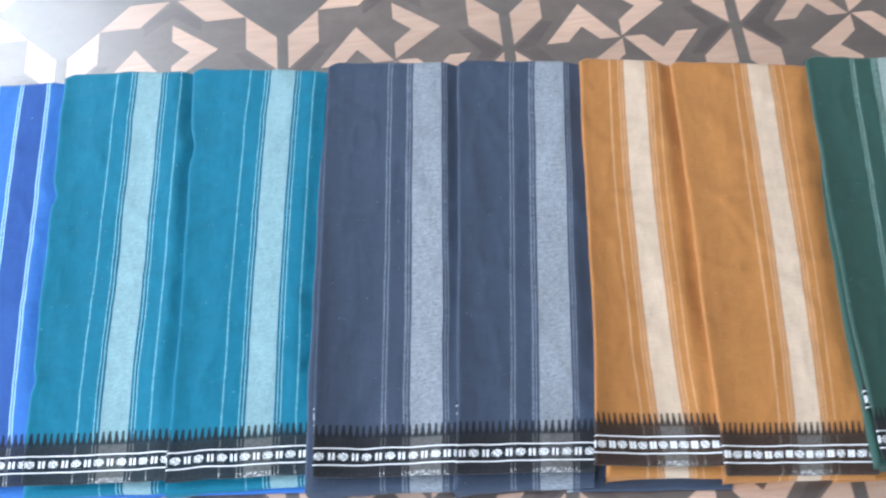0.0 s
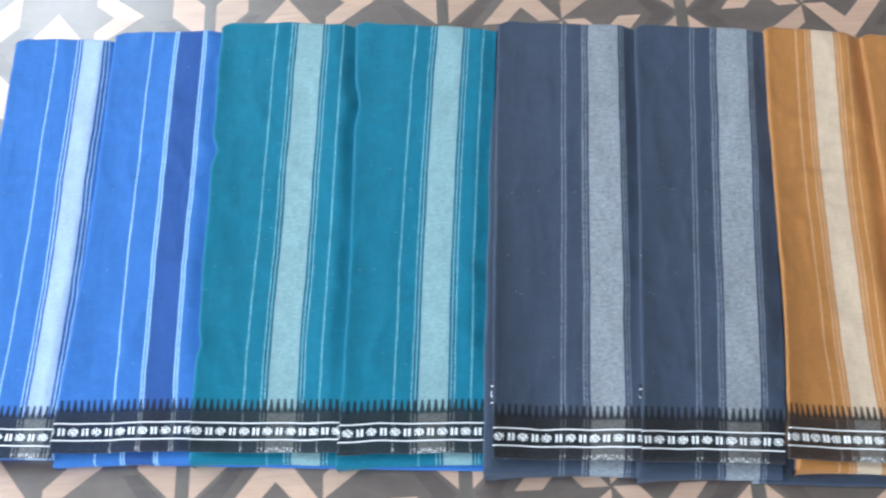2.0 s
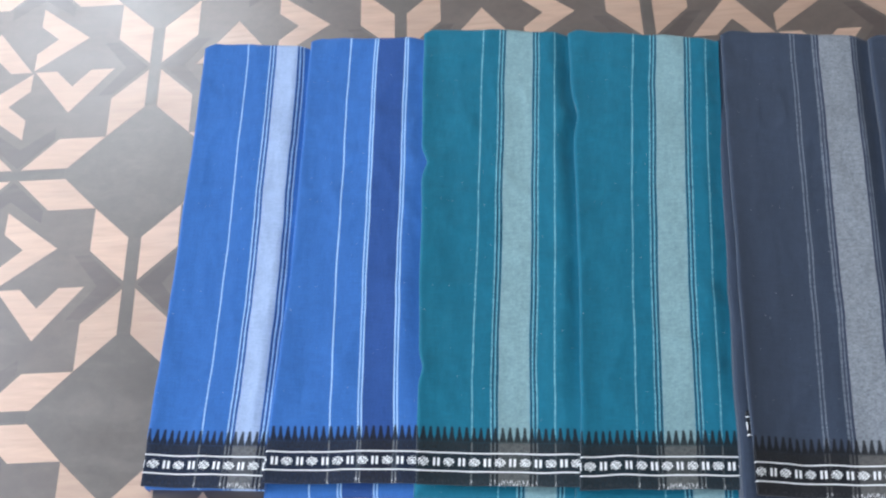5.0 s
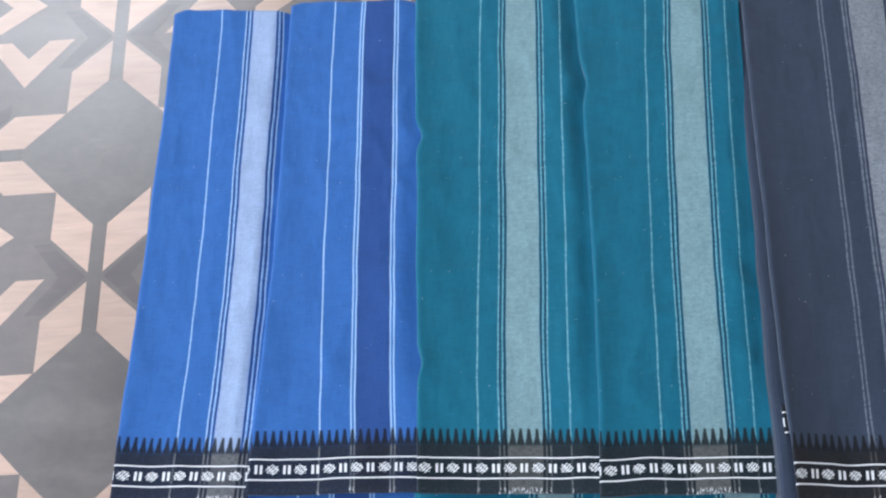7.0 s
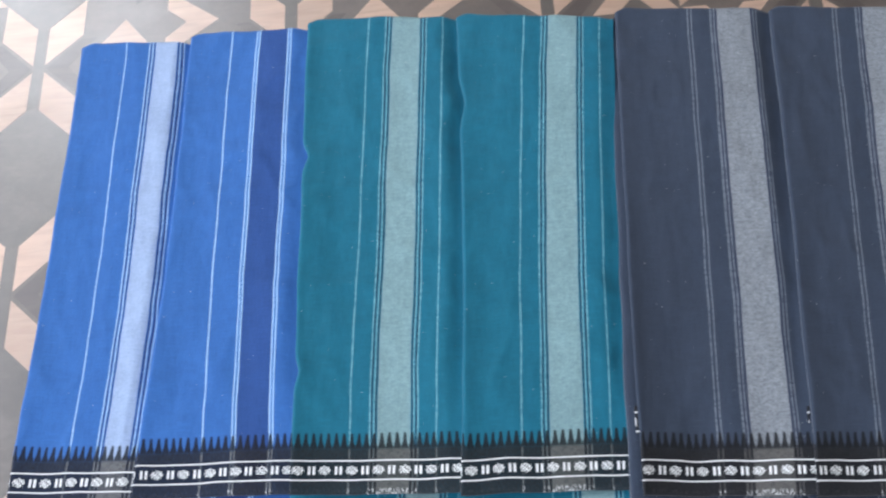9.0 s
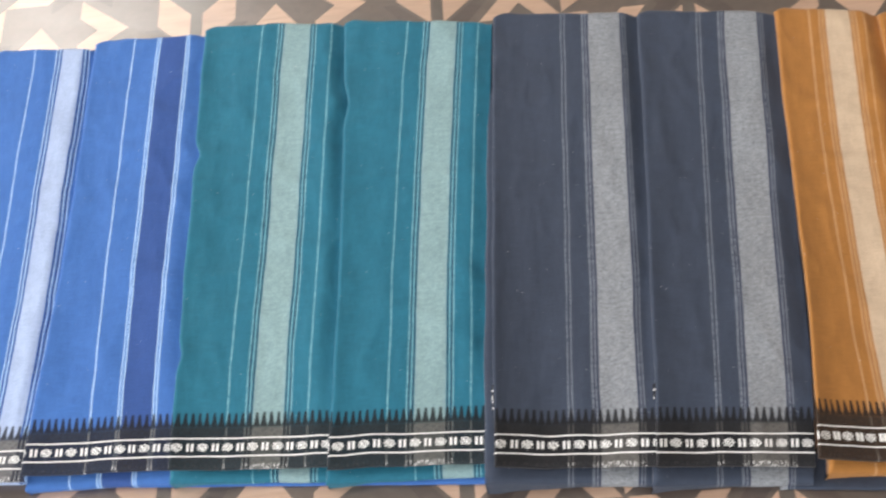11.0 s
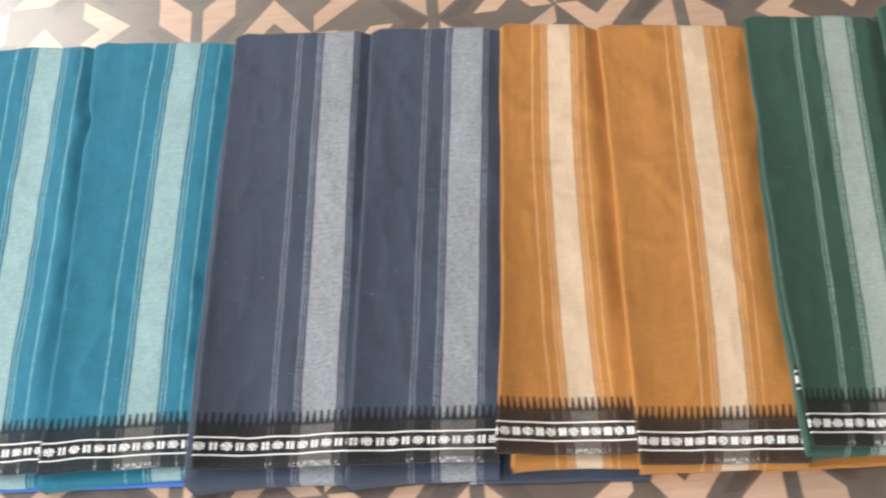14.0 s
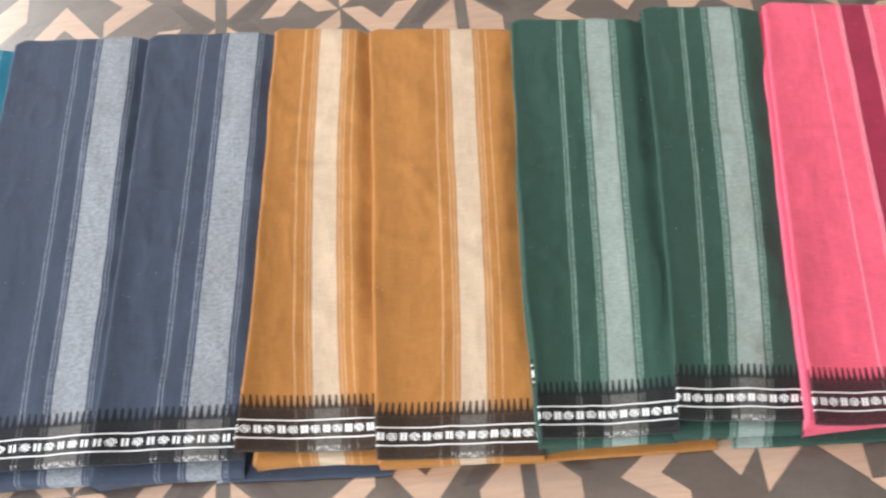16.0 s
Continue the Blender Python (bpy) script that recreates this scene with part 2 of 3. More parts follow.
def floor_material(name, tones, rough, grain=(14, 120), stretch=True):
    k = Nodes(name)
    pos = k.coord("Object")
    rnd = k.random()
    lump = k.noise(k.tree.nodes.new("ShaderNodeNewGeometry").outputs["Position"], 9.0, 4)
    if stretch:
        fib = k.noise(k.scaled(pos, (grain[0], grain[1], 1)), 1.0, 4, 0.6, 0.6)
    else:
        fib = k.noise(pos, 70.0, 5, 0.65)
    col = k.mix(k.fit(fib, 0.3, 0.7, 0, 1), tones[0], tones[1])
    col = k.mix(k.fit(lump, 0.35, 0.65, 0, 0.6), col, tones[2])
    hsv = k.tree.nodes.new("ShaderNodeHueSaturation")
    k.link(col, hsv.inputs["Color"])
    k.link(k.fit(rnd, 0, 1, 0.86, 1.14), hsv.inputs["Value"])
    # dust and scuffs: pale smears and small dark specks over the print
    world_pos = k.tree.nodes.new("ShaderNodeNewGeometry").outputs["Position"]
    smear = k.noise(k.scaled(world_pos, (13, 31, 1)), 1.0, 5, 0.65, 0.25)
    speck = k.noise(world_pos, 260.0, 2)
    col = k.mix(k.fit(smear, 0.48, 0.75, 0.0, 0.20), hsv.outputs[0], lin(150, 138, 126))
    col = k.mix(k.fit(speck, 0.70, 0.80, 0.0, 0.45), col, lin(52, 44, 40))
    k.link(col, k.bsdf.inputs["Base Color"])
    k.link(k.fit(smear, 0.3, 0.75, rough - 0.05, rough + 0.10), k.bsdf.inputs["Roughness"])
    k.bsdf.inputs["Specular IOR Level"].default_value = 1.0
    k.bsdf.inputs["Coat Weight"].default_value = 0.8
    k.bsdf.inputs["Coat Roughness"].default_value = 0.30
    k.bump(fib, 0.06, 0.001)
    return k.mat


M["wood_pale"] = floor_material("pale_wood_print", (lin(178, 143, 121), lin(208, 175, 150), lin(190, 156, 132)), 0.37)
M["wood_dark"] = floor_material("dark_wood_print", (lin(60, 46, 41), lin(78, 61, 54), lin(56, 45, 41)), 0.37)
M["stone"] = floor_material("grey_stone_print", (lin(76, 67, 60), lin(92, 83, 75), lin(66, 58, 52)), 0.34, stretch=False)
M["ground"] = floor_material("brown_grey_print", (lin(78, 65, 57), lin(94, 80, 71), lin(68, 57, 51)), 0.35, stretch=False)


def plain(name, color, rough, scale=30, amount=0.06):
    k = Nodes(name)
    p = k.tree.nodes.new("ShaderNodeNewGeometry").outputs["Position"]
    n = k.noise(p, scale, 4)
    dark = tuple(c * (1 - 2 * amount) for c in color)
    k.link(k.mix(k.fit(n, 0.3, 0.7, 0, 1), color, dark), k.bsdf.inputs["Base Color"])
    k.bsdf.inputs["Roughness"].default_value = rough
    k.bump(n, 0.05, 0.002)
    return k.mat


M["wall"] = plain("wall_paint", (0.78, 0.75, 0.70), 0.7, 6)
M["ceiling"] = plain("ceiling_paint", (0.82, 0.81, 0.79), 0.8, 4)


# ---------------------------------------------------------------- mesh helpers
def mesh_of(name, verts, faces, mat, smooth=False):
    me = bpy.data.meshes.new(name)
    me.from_pydata(verts, [], faces)
    me.materials.append(mat)
    if smooth:
        me.polygons.foreach_set("use_smooth", [True] * len(me.polygons))
    me.update()
    return me


def box(name, lo, hi, mat, parent=None):
    bm = bmesh.new()
    bmesh.ops.create_cube(bm, size=1)
    for v in bm.verts:
        v.co = Vector([(a + b) / 2 + c * (b - a) for a, b, c in zip(lo, hi, v.co)])
    bmesh.ops.bevel(bm, geom=bm.edges[:], offset=0.003, segments=1, affect="EDGES")
    me = bpy.data.meshes.new(name)
    bm.to_mesh(me)
    bm.free()
    me.materials.append(mat)
    ob = new(name, me)
    ob.parent = parent
    return ob


def pierced(name, axis, at, thick, span, height, hole):
    """A wall of four blocks round one opening, as one mesh. axis 0: runs along x; 1: along y."""
    a0, a1, z0, z1 = hole
    blocks = [(span[0], a0, 0, height), (a1, span[1], 0, height), (a0, a1, z1, height)]
    if z0 > 0.01:
        blocks.append((a0, a1, 0, z0))
    verts, faces = [], []
    for s, e, b, t in blocks:
        n = len(verts)
        for d in (at, at + thick):
            for p, z in ((s, b), (e, b), (e, t), (s, t)):
                verts.append((p, d, z) if axis == 0 else (d, p, z))
        faces += [tuple(n + i for i in f) for f in ((0, 1, 2, 3), (7, 6, 5, 4), (0, 4, 5, 1), (1, 5, 6, 2), (2, 6, 7, 3), (3, 7, 4, 0))]
    return new(name, mesh_of(name, verts, faces, M["wall"]))


# ---------------------------------------------------------------- the unseen room, added to close the place and bounce light
tagged(pierced("wall_north", 0, Y1, 0.15, (X0 - 0.15, X1 + 0.15), TOP, WIN), "unseen cream painted wall with a wide window opening", "wall", kind="structure")
tagged(pierced("wall_south", 0, Y0 - 0.15, 0.15, (X0 - 0.15, X1 + 0.15), TOP, FILL_DOOR), "unseen cream painted wall with an added door opening", "wall", kind="structure")
tagged(box("wall_east", (X1, Y0, 0), (X1 + 0.15, Y1, TOP), M["wall"]), "unseen plain cream painted wall", "wall", kind="structure")
# this wall's opening is made up to let the side fill lamp in
tagged(pierced("wall_west", 1, X0 - 0.15, 0.15, (Y0, Y1), TOP, FILL_SIDE), "unseen cream painted wall with a wide window opening", "wall", kind="structure")
tagged(box("ceiling", (X0 - 0.15, Y0 - 0.15, TOP), (X1 + 0.15, Y1 + 0.15, TOP + 0.12), M["ceiling"]), "unseen plain white ceiling", "ceiling", kind="structure")
floor = box("floor", (X0 - 0.15, Y0 - 0.15, -0.06), (X1 + 0.15, Y1 + 0.15, -0.00015), M["ground"])
tagged(floor, "glossy floor printed with pale wood stars and grey diamonds", "floor", kind="structure")

# ---------------------------------------------------------------- the cloths
Z_LOW, Z_RISE = 0.024, 0.038     # height of the folded stack at its bordered end, and its rise to the folds at the far end


def stack(y):
    return Z_LOW + Z_RISE * min(max(y / 0.56, -0.1), 1.05)

Y_LOW, Y_LEN = 0.05, 0.50   # where the edge curves below are given: five even steps from low to high


class Curve:
    """A smooth line x(y) through five points from the low end to the high end."""

    def __init__(self, points):
        ys = [Y_LOW + Y_LEN * k / 4 - 0.3 for k in range(5)]
        self.c = [float(v) for v in np.polyfit(ys, points, 4)]

    def __call__(self, y):
        y -= 0.3
        r = 0.0
        for v in self.c:
            r = r * y + v
        return r


def smooth01(t):
    t = min(max(t, 0.0), 1.0)
    return t * t * (3 - 2 * t)


class Panel:
    """One folded width of cloth: its left fold, the middle of its light band, border and top lines."""

    def __init__(self, mat, left, band, border, top, lift=0.0, rim=(0.002, 0.002), reach=0.0400, slip=0.0, tail=None, kinks=(), sliver=False, seed=0):
        self.mat, self.left, self.band, self.border, self.top, self.lift = mat, Curve(left), Curve(band), border, top, lift
        self.at = left[0]
        self.rim, self.reach, self.kinks, self.sliver, self.slip, self.tail, self.seed = rim, reach, kinks, sliver, slip, tail, seed
        self.next = None

    def xl(self, y):
        x = self.left(y)
        for yk, amount, width in self.kinks:
            x += amount * math.exp(-((y - yk) / width) ** 2)
        return x + 0.0012 * (noise.noise((self.seed * 7.1, y * 14, 0)))

    def rim_at(self, y):
        s = min(max((y - Y_LOW) / Y_LEN, 0), 1)
        return self.rim[0] * (1 - s) + self.rim[1] * s + 0.0012 * noise.noise((self.seed * 3.3 + 50, y * 20, 0))

    def xr(self, y):
        if self.next is None:
            return self.xl(y) + 0.235
        if max(self.next.rim) < 0.004:
            return self.next.xl(y) + 0.0025      # runs in under the next fold
        return self.next.xl(y) - max(self.next.rim_at(y), 0) + 0.0015

    def yw(self, x):
        x0, y0, x1, y1 = self.border
        t = (x - x0) / (x1 - x0)
        return y0 + (y1 - y0) * t - 0.37 * self.lift * math.exp(-max(x - self.at, 0) / 0.05) + 0.0009 * noise.noise((x * 30, self.seed, 3))

    def yt(self, x):
        x0, y0, x1, y1 = self.top
        return y0 + (y1 - y0) * (x - x0) / (x1 - x0) + 0.0015 * noise.noise((x * 25, self.seed, 9))

    def u(self, x, y):
        return x - self.band(y) + 0.0011 * noise.noise((self.seed * 5.7, y * 9, 1)) + 0.0005 * noise.noise((x * 20, y * 30, self.seed))

    def level(self, x, y):
        """The pile's height: a fold that lies on the cloth before it stands higher at its left edge, most at the bordered end."""
        s = min(max((y - 0.05) / 0.5, 0.0), 1.0)
        return stack(y) + self.lift * (1 - s) * math.exp(-max(x - self.xl(y), 0) / 0.05)

    def height(self, x, y):
        d0, d1 = x - self.xl(y), self.xr(y) - x
        z = self.level(x, y) + 0.0035 * math.exp(-max(d0, 0) / 0.018)
        if self.next is not None:
            z -= (0.0085 if self.next.mat[:4] == self.mat[:4] else 0.0045) * (0.3 + 0.7 * smooth01((y - 0.05) / 0.15)) * (1 - smooth01(d1 / 0.022))
            z += 0.0024 * (1 - smooth01(d1 / 0.05)) * noise.noise((x * 26 + y * 14, y * 20, self.seed + 0.5))
            if self.next.mat[:4] == self.mat[:4]:
                # it climbs to the fold of its own cloth that lies over it
                z += 0.7 * self.next.lift * (1 - smooth01((y - 0.05) / 0.5)) * math.exp(-max(d1, 0) / 0.03)
        z += 0.0024 * noise.noise((x * 9 + self.seed, y * 4, self.seed)) + 0.0013 * noise.noise((x * 30, y * 11 + self.seed, 4))
        # slanting soft creases, and the line across where the cloth was folded before
        ridge = 1 - abs(noise.noise((x * 10 + y * 8, y * 9 - x * 5, self.seed * 2.3)))
        z += 0.0012 * max(0.0, ridge - 0.78) / 0.22
        ridge = 1 - abs(noise.noise((x * 22 - y * 10, y * 16 + x * 9, self.seed * 1.7 + 30)))
        z += 0.0008 * max(0.0, ridge - 0.8) / 0.2
        z += 0.0009 * math.exp(-((y - 0.350 - 0.003 * noise.noise((x * 15, 0, 7))) / 0.0035) ** 2)
        return z


ROLL = [(1.0, 1.0), (0.62, 0.92), (0.29, 0.71), (0.08, 0.38)]   # quarter round: drop, way in


def sheet(name, p, parent, z_of, xa, xb, v_rows, thick, round_x, round_low, round_high, v_shift=0.0, u_shift=0.0, fine=24):
    """A folded layer between xa(y) and xb(y). Its rows run from v_rows[0] to v_rows[-1], in metres above the border's upper line;
    'top' ends at the top fold. Rounded edges roll down by thick, or to the floor."""
    lo, hi = v_rows
    nu, nv = fine, max(6, int(2 * fine * (0.5 if hi == "top" else (hi - lo)) / 0.5))
    cols = [("roll", 1.25, 0.6)] + [("roll", d, w) for d, w in ROLL] + [("flat", i / nu, 0) for i in range(nu + 1)]
    rows = []
    if round_low:
        rows += [("low", 1.25, 0.75)] + [("low", d, w) for d, w in ROLL]
    rows += [("mid", j / nv, 0) for j in range(nv + 1)]
    if round_high:
        rows += [("high", d, w) for d, w in reversed(ROLL)] + [("high", 1.25, 0.75)]
    verts, uvs = [], []
    for kind_r, r, rw in rows:
        for kind_c, c, cw in cols:
            # find the place by a few rounds, as edges and border lines lean on one another
            y = 0.3
            for _ in range(3):
                a, b = xa(y), xb(y)
                rx = round_x
                x = a + rx * (1 - cw) if kind_c == "roll" else a + rx + (b - a - rx) * c
                y_low = p.yw(x) + lo
                y_high = p.yt(x) if hi == "top" else p.yw(x) + hi
                if hi == "top":
                    y_high -= 0.008 * max(0.0, 1 - (x - a) / 0.016) ** 2
                if kind_r == "mid":
                    ya = y_low + (round_low or 0)
                    yb = y_high - (round_high or 0)
                    y = ya + (yb - ya) * r
                elif kind_r == "low":
                    y = y_low + round_low * (1 - rw)
                else:
                    y = y_high - round_high * (1 - rw)
            z = z_of(x, y)
            drop, fall = 0.0, thick or z - 0.0006
            if kind_c == "roll":
                drop = max(drop, c * min(fall, round_x) if c <= 1 else fall)
            if kind_r != "mid":
                rad = round_low if kind_r == "low" else round_high
                drop = max(drop, r * min(fall, rad) if r <= 1 else fall)
            verts.append((x, y, z - drop))
            arc = drop if kind_r != "mid" else 0.0
            vv = y - p.yw(x) + v_shift - (arc if kind_r == "low" else 0)
            uvs.append((p.u(x, y) + u_shift - (drop * 0.6 if kind_c == "roll" else 0), vv))
    n = len(cols)
    faces = [(j * n + i, j * n + i + 1, (j + 1) * n + i + 1, (j + 1) * n + i) for j in range(len(rows) - 1) for i in range(n - 1)]
    me = mesh_of(name, verts, faces, M[p.mat], smooth=True)
    layer = me.uv_layers.new(name="cloth")
    for loop in me.loops:
        layer.data[loop.index].uv = uvs[loop.vertex_index]
    ob = new(name, me)
    ob.parent = parent
    return ob


def copy_panel(p):
    """The same width of cloth with the front edge of its lowest fold as its border line."""
    run = Panel(p.mat, (0,) * 5, (0,) * 5, p.tail, p.top, seed=p.seed)
    run.left, run.band, run.at = p.left, p.band, p.at
    return run


def cloth(label, panels):
    """One folded cloth: an empty at its base, its folded widths, their borders and the layers below."""
    base = new("folded_cloth")
    base.location = (panels[0].at, 0.05, 0)
    tagged(base, label, "folded cloth", "folded cloths laid overlapping in a row")
    made = []
    for p in panels:
        top = sheet("folded_width", p, base, p.height, p.xl, p.xr, (TEETH_TOP + 0.001, "top"), 0.012, 0.0035, 0, 0.007, fine=52)
        edge = sheet("woven_border", p, top, p.height, p.xl, p.xr, (-0.0305, TEETH_TOP + 0.001), 0.006, 0.0035, 0.0022, 0, fine=52)
        tagged(edge, "black border woven with white flowers and bars")
        low = sheet("lower_layer", p, base, lambda x, y: p.level(x, y) - (0.0125 if max(p.rim) < 0.004 else 0.0095), lambda y: p.xl(y) - p.rim_at(y), p.xr,
                    (-p.reach, "top"), None, 0.006 if max(p.rim) < 0.004 else 0.003, 0.007, 0.006, 0.30, p.slip)
        made += [top, low]
        if p.tail:
            # the lowest fold runs on flat under the next cloth: its front edge as x, y, x, y
            run = copy_panel(p)
            end = sheet("bottom_fold", run, base, lambda x, y: 0.0052, lambda y: p.tail[0], lambda y: p.tail[2], (0.0, 0.035), 0.0046, 0.003, 0.003, 0, 0.30, p.slip)
            made.append(end)
        if p.sliver:
            # the border of a lower fold shows at the left edge
            bit = sheet("inner_border", p, base, lambda x, y: p.level(x, y) - 0.0075, lambda y: p.xl(y) - 0.0020, lambda y: p.xl(y) + 0.0030,
                        (0.028, 0.054), 0.008, 0.0015, 0, 0, -0.048)
            made.append(tagged(bit, "edge of an inner black and white border"))
    for ob in made:
        ob.location -= base.location
    return base


# left fold and middle of the light band from the low end to the high end; border line and top line as x, y, x, y; lift of the left fold
P = {
    "blue_l": Panel("blue_a", (-0.7503, -0.7493, -0.7493, -0.7502, -0.7521), (-0.6534, -0.6516, -0.6519, -0.6542, -0.6586), (-0.7496, 0.0547, -0.6338, 0.0551), (-0.7483, 0.5428, -0.6501, 0.5426), 0.004, seed=1, reach=0.0270),
    "blue_r": Panel("blue_b", (-0.6310, -0.6270, -0.6258, -0.6275, -0.6300), (-0.5227, -0.5272, -0.5311, -0.5342, -0.5367), (-0.6333, 0.0606, -0.4880, 0.0656), (-0.6280, 0.5522, -0.5008, 0.5522), 0.006, rim=(0, 0), slip=0.019, seed=2, tail=(-0.530, 0.0245, -0.170, 0.0225), reach=0.0400),
    "teal_l": Panel("teal", (-0.4823, -0.4862, -0.4904, -0.4951, -0.5002), (-0.3896, -0.3901, -0.3904, -0.3904, -0.3902), (-0.4849, 0.0646, -0.3294, 0.0640), (-0.4969, 0.5644, -0.3380, 0.5602), 0.010, slip=-0.026, rim=(0.003, 0.003), kinks=((0.384, 0.006, 0.012), (0.147, 0.004, 0.011)), seed=3, reach=0.0385),
    "teal_r": Panel("teal", (-0.3251, -0.3246, -0.3262, -0.3298, -0.3355), (-0.2289, -0.2295, -0.2284, -0.2254, -0.2208), (-0.3222, 0.0626, -0.1774, 0.0675), (-0.3311, 0.5622, -0.1747, 0.5523), 0.010, slip=-0.026, rim=(0.0035, 0.001), kinks=((0.445, 0.005, 0.02),), seed=4, reach=0.0390),
    "navy_l": Panel("navy", (-0.1653, -0.1659, -0.1658, -0.1650, -0.1636), (-0.0490, -0.0454, -0.0436, -0.0420, -0.0393), (-0.1687, 0.0625, -0.0180, 0.0581), (-0.1592, 0.5615, -0.0066, 0.5528), 0.026, rim=(0.010, 0.004), sliver=True, seed=5, reach=0.0415),
    "navy_r": Panel("navy", (-0.0146, -0.0103, -0.0066, -0.0037, -0.0014), (0.0908, 0.0961, 0.1011, 0.1063, 0.1122), (-0.0148, 0.0602, 0.1356, 0.0582), (0.0006, 0.5552, 0.1468, 0.5458), 0.018, tail=(0.100, 0.0128, 0.275, 0.0100), rim=(0.003, 0.001), sliver=True, seed=6, reach=0.0430),
    "ochre_l": Panel("ochre", (0.1303, 0.1379, 0.1422, 0.1453, 0.1491), (0.2149, 0.2103, 0.2092, 0.2112, 0.2159), (0.1350, 0.0651, 0.2635, 0.0583), (0.1495, 0.5496, 0.2541, 0.5395), 0.026, rim=(-0.014, 0.001), seed=7, reach=0.0370),
    "ochre_r": Panel("ochre", (0.2623, 0.2613, 0.2616, 0.2614, 0.2588), (0.3561, 0.3618, 0.3638, 0.3645, 0.3664), (0.2573, 0.0488, 0.4175, 0.0457), (0.2588, 0.5376, 0.4193, 0.5254), 0.012, rim=(0, 0), tail=(0.380, 0.0135, 0.590, 0.0165), seed=8, reach=0.0310),
    "green_l": Panel("green", (0.4194, 0.4168, 0.4177, 0.4207, 0.4246), (0.5024, 0.5076, 0.5123, 0.5172, 0.5230), (0.4255, 0.0594, 0.5546, 0.0549), (0.4251, 0.5346, 0.5711, 0.5235), 0.027, rim=(0.003, 0.001), sliver=True, seed=9, reach=0.0308),
    "green_r": Panel("green", (0.5516, 0.5595, 0.5659, 0.5706, 0.5738), (0.6249, 0.6384, 0.6481, 0.6558, 0.6632), (0.5586, 0.0691, 0.6763, 0.0634), (0.5788, 0.5383, 0.6998, 0.5278), 0.018, rim=(0.003, 0.002), sliver=True, seed=10, tail=(0.605, 0.0165, 0.860, 0.0130), reach=0.0390),
    "pink": Panel("pink", (0.6765, 0.6845, 0.6933, 0.7029, 0.7134), (0.7945, 0.7983, 0.8022, 0.8061, 0.8101), (0.6860, 0.0566, 0.7519, 0.0549), (0.7067, 0.5312, 0.8439, 0.5159), 0.024, rim=(0.004, 0.0045), seed=11, reach=0.0265),
}
order = list(P.values())
for one, two in zip(order, order[1:]):
    one.next = two

cloth("bright blue striped cotton cloth, folded flat, black border", [P["blue_l"], P["blue_r"]])
cloth("teal cotton cloth with pale stripes, folded flat, black border", [P["teal_l"], P["teal_r"]])
cloth("slate navy cotton cloth with grey stripes, folded flat, black border", [P["navy_l"], P["navy_r"]])
cloth("ochre cotton cloth with cream stripes, folded flat, black border", [P["ochre_l"], P["ochre_r"]])
cloth("dark green cotton cloth with pale stripes, folded flat, black border", [P["green_l"], P["green_r"]])
cloth("bright pink cotton cloth with maroon band, folded flat, black border", [P["pink"]])

# ---------------------------------------------------------------- the floor's printed pieces
OX, OY, TURN, HALF = -0.8323, 0.5566, 0.06781, 0.1499   # a crossing of the pattern, its turn and half its repeat
GRID = Matrix.Translation((OX, OY, 0)) @ Matrix.Rotation(TURN, 4, "Z") @ Matrix.Scale(HALF, 4)


def turned(pts, quarter):
    for _ in range(quarter):
        pts = [(-y, x) for x, y in pts]
    return pts


# shapes in half repeats, round their own crossing
LOZENGE = [(-0.05, 0.035), (-0.05, 0.40), (-0.328, 0.668), (-0.328, 0.303)]
LOZENGE_2 = [(-x, y) for x, y in reversed(LOZENGE)]
CHEVRON = [(0.015, 0.0), (0.335, -0.42), (0.665, 0.0), (0.475, 0.0), (0.335, -0.16), (0.19, 0.0)]
DARK_V = [(-0.06, 0.0), (-0.325, 0.265), (-0.44, 0.265), (-0.24, 0.0), (-0.44, -0.265), (-0.325, -0.265)]
DIAMOND = [(0.035, -0.61), (0.61, -0.035), (0.61, 0.035), (0.035, 0.61), (-0.035, 0.61), (-0.61, 0.035), (-0.61, -0.035), (-0.035, -0.61)]
BAR = [(-0.037, -0.386), (0.037, -0.386), (0.037, 0.386), (-0.037, 0.386)]
KINDS = []
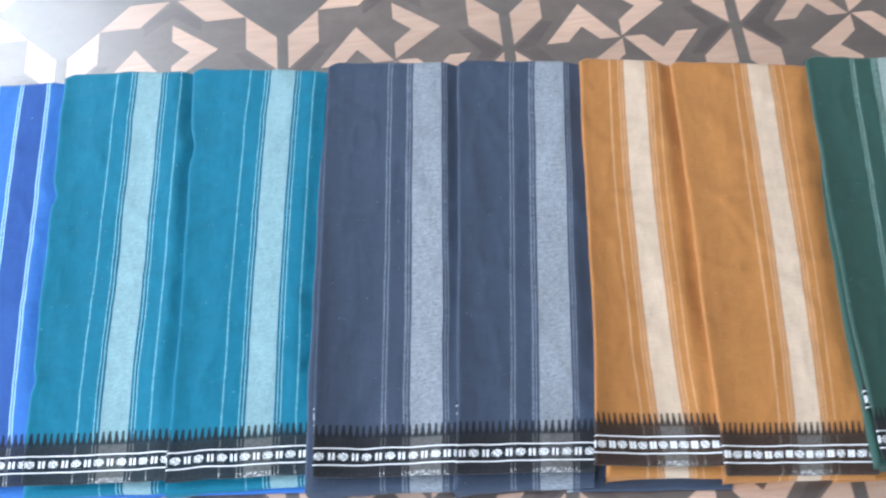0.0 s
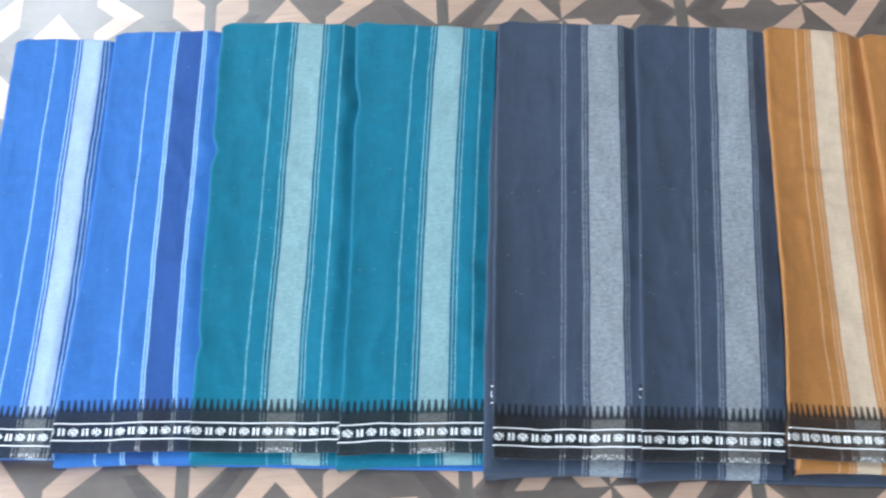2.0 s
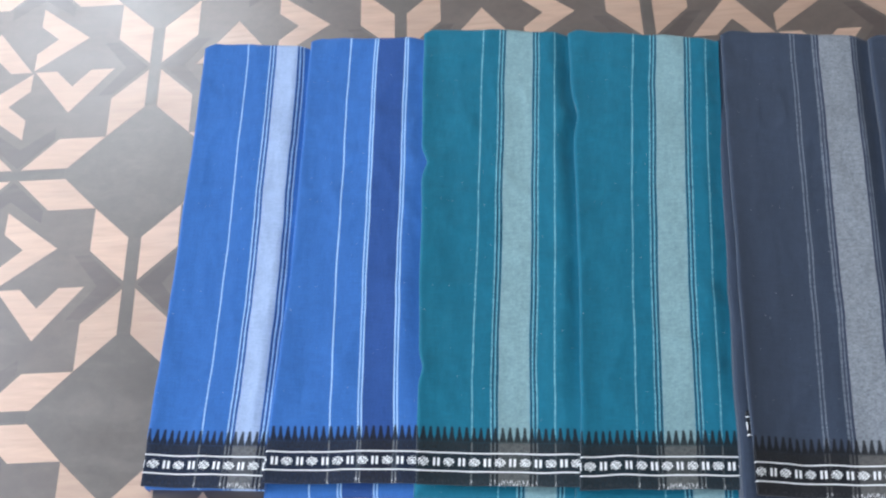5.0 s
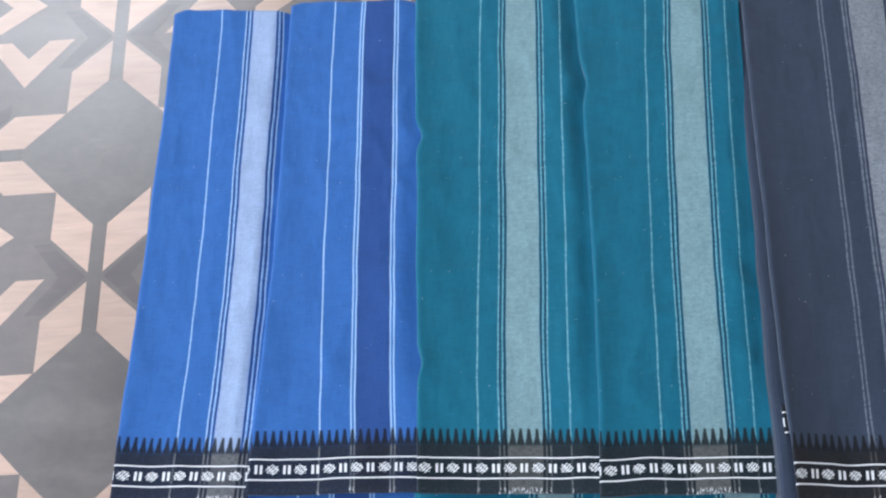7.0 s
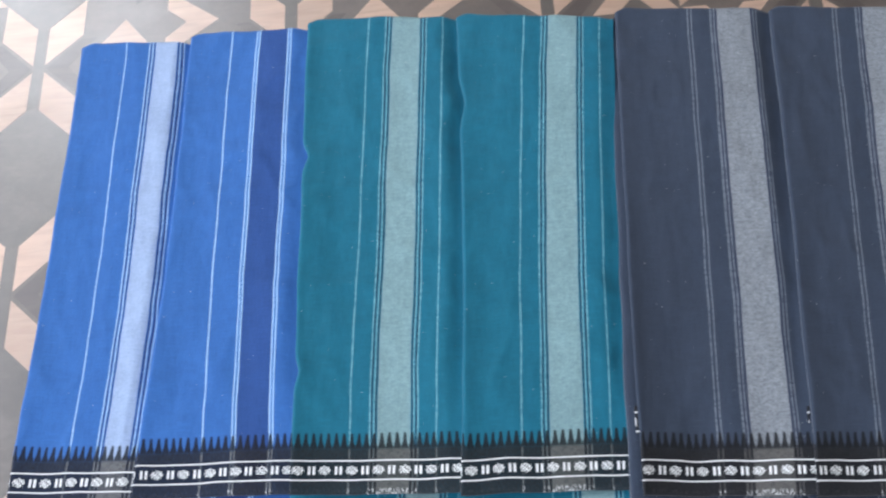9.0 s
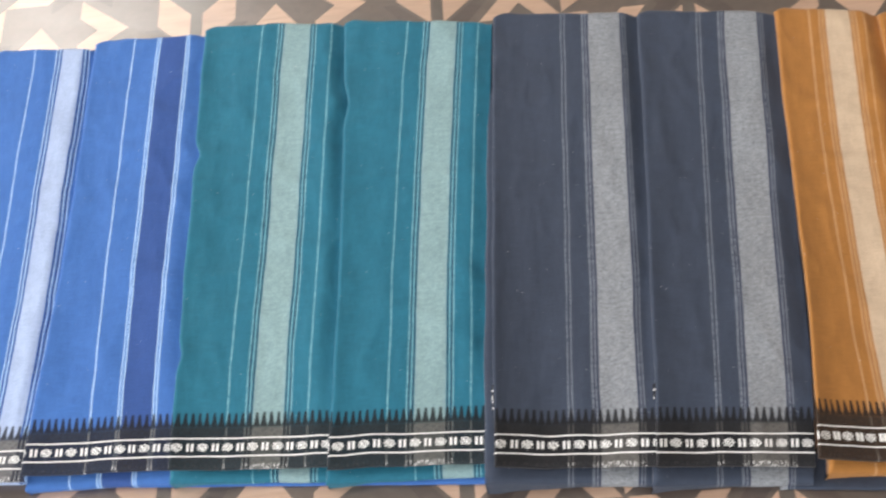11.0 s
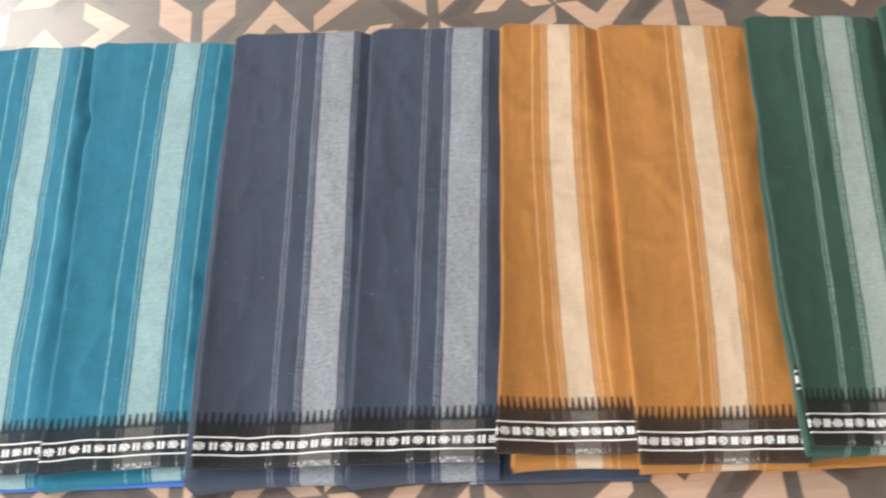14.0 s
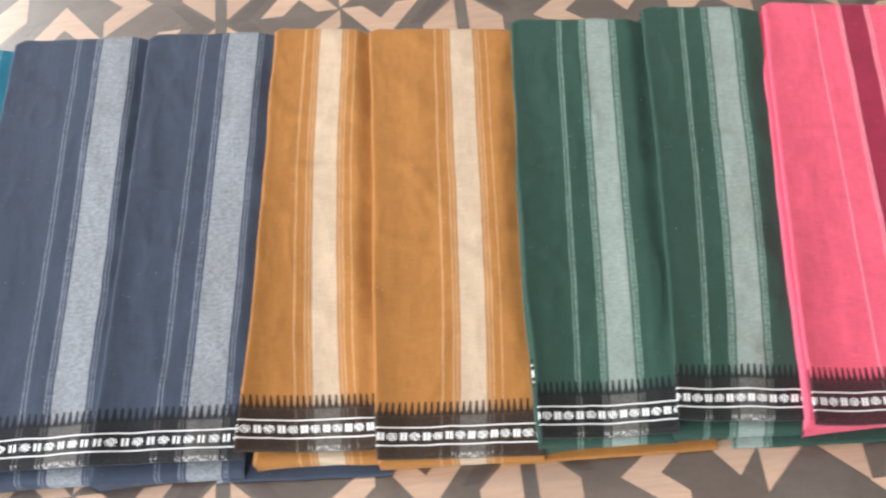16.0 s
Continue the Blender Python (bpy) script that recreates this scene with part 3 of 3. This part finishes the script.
for q in range(2):      # the two bar crossings of a repeat: standing and lying
    at = (0, 0) if q == 0 else (-1, -1)
    for s in range(2):
        KINDS.append(("wood_tile", "wood_pale", turned(LOZENGE, q + 2 * s), at))
        KINDS.append(("wood_tile", "wood_pale", turned(LOZENGE_2, q + 2 * s), at))
        KINDS.append(("dark_tile", "wood_dark", turned(DARK_V, q + 2 * s), at))
    KINDS.append(("strip_tile", "stone", turned(BAR, q), at))
for q in range(4):
    KINDS.append(("chevron_tile", "wood_pale", turned(CHEVRON, q), (-1, 0)))
KINDS.append(("diamond_tile", "stone", DIAMOND, (0, -1)))


def prism(pts):
    n = len(pts)
    d = 0.00015 / HALF
    verts = [(x, y, 0.0) for x, y in pts] + [(x, y, -d) for x, y in pts]
    return verts, [tuple(range(n))] + [(i, n + i, n + (i + 1) % n, (i + 1) % n) for i in range(n)]


meshes = []
for name, mat, pts, at in KINDS:
    area2 = sum(a[0] * b[1] - b[0] * a[1] for a, b in zip(pts, pts[1:] + pts[:1]))
    verts, faces = prism(pts if area2 > 0 else pts[::-1])
    meshes.append((name, mesh_of(name, [tuple(HALF * c for c in v) for v in verts], faces, M[mat]), verts, faces, mat, at))

TURN_ONLY = Matrix.Rotation(TURN, 4, "Z")
far = {}
for i in range(-9, 14):
    for j in range(-10, 8):
        for name, me, verts, faces, mat, (ax, ay) in meshes:
            c = GRID @ Vector((2 * i + ax, 2 * j + ay, 0))
            if c.x > 0.57 and c.y < 0.15:
                # tiles shifted to fit the camera's view, and raised clear of their neighbours
                view_shift = min(c.x - 0.57, 0.15)
                c += Vector((-0.22 * view_shift, 0.11 * view_shift, 0.0003))
            if not (X0 < c.x < X1 and Y0 < c.y < Y1):
                continue
            covered = -0.62 < c.x < 0.8 and 0.15 < c.y < 0.42
            near = -1.25 < c.x < 1.05 and -0.16 < c.y < 0.86 and not covered
            if near:
                ob = new(name, me)
                ob.parent = floor
                ob.matrix_world = Matrix.Translation(c) @ TURN_ONLY
            elif not covered:
                vs, fs = far.setdefault(mat, ([], []))
                n = len(vs)
                vs += [tuple(Matrix.Translation(c) @ TURN_ONLY @ Vector([HALF * k for k in v])) for v in verts]
                fs += [tuple(n + k for k in f) for f in faces]
for mat, (vs, fs) in far.items():
    ob = new("floor_tiles", mesh_of("floor_tiles", vs, fs, M[mat]))
    ob.parent = floor
    tagged(ob, kind="stuff")
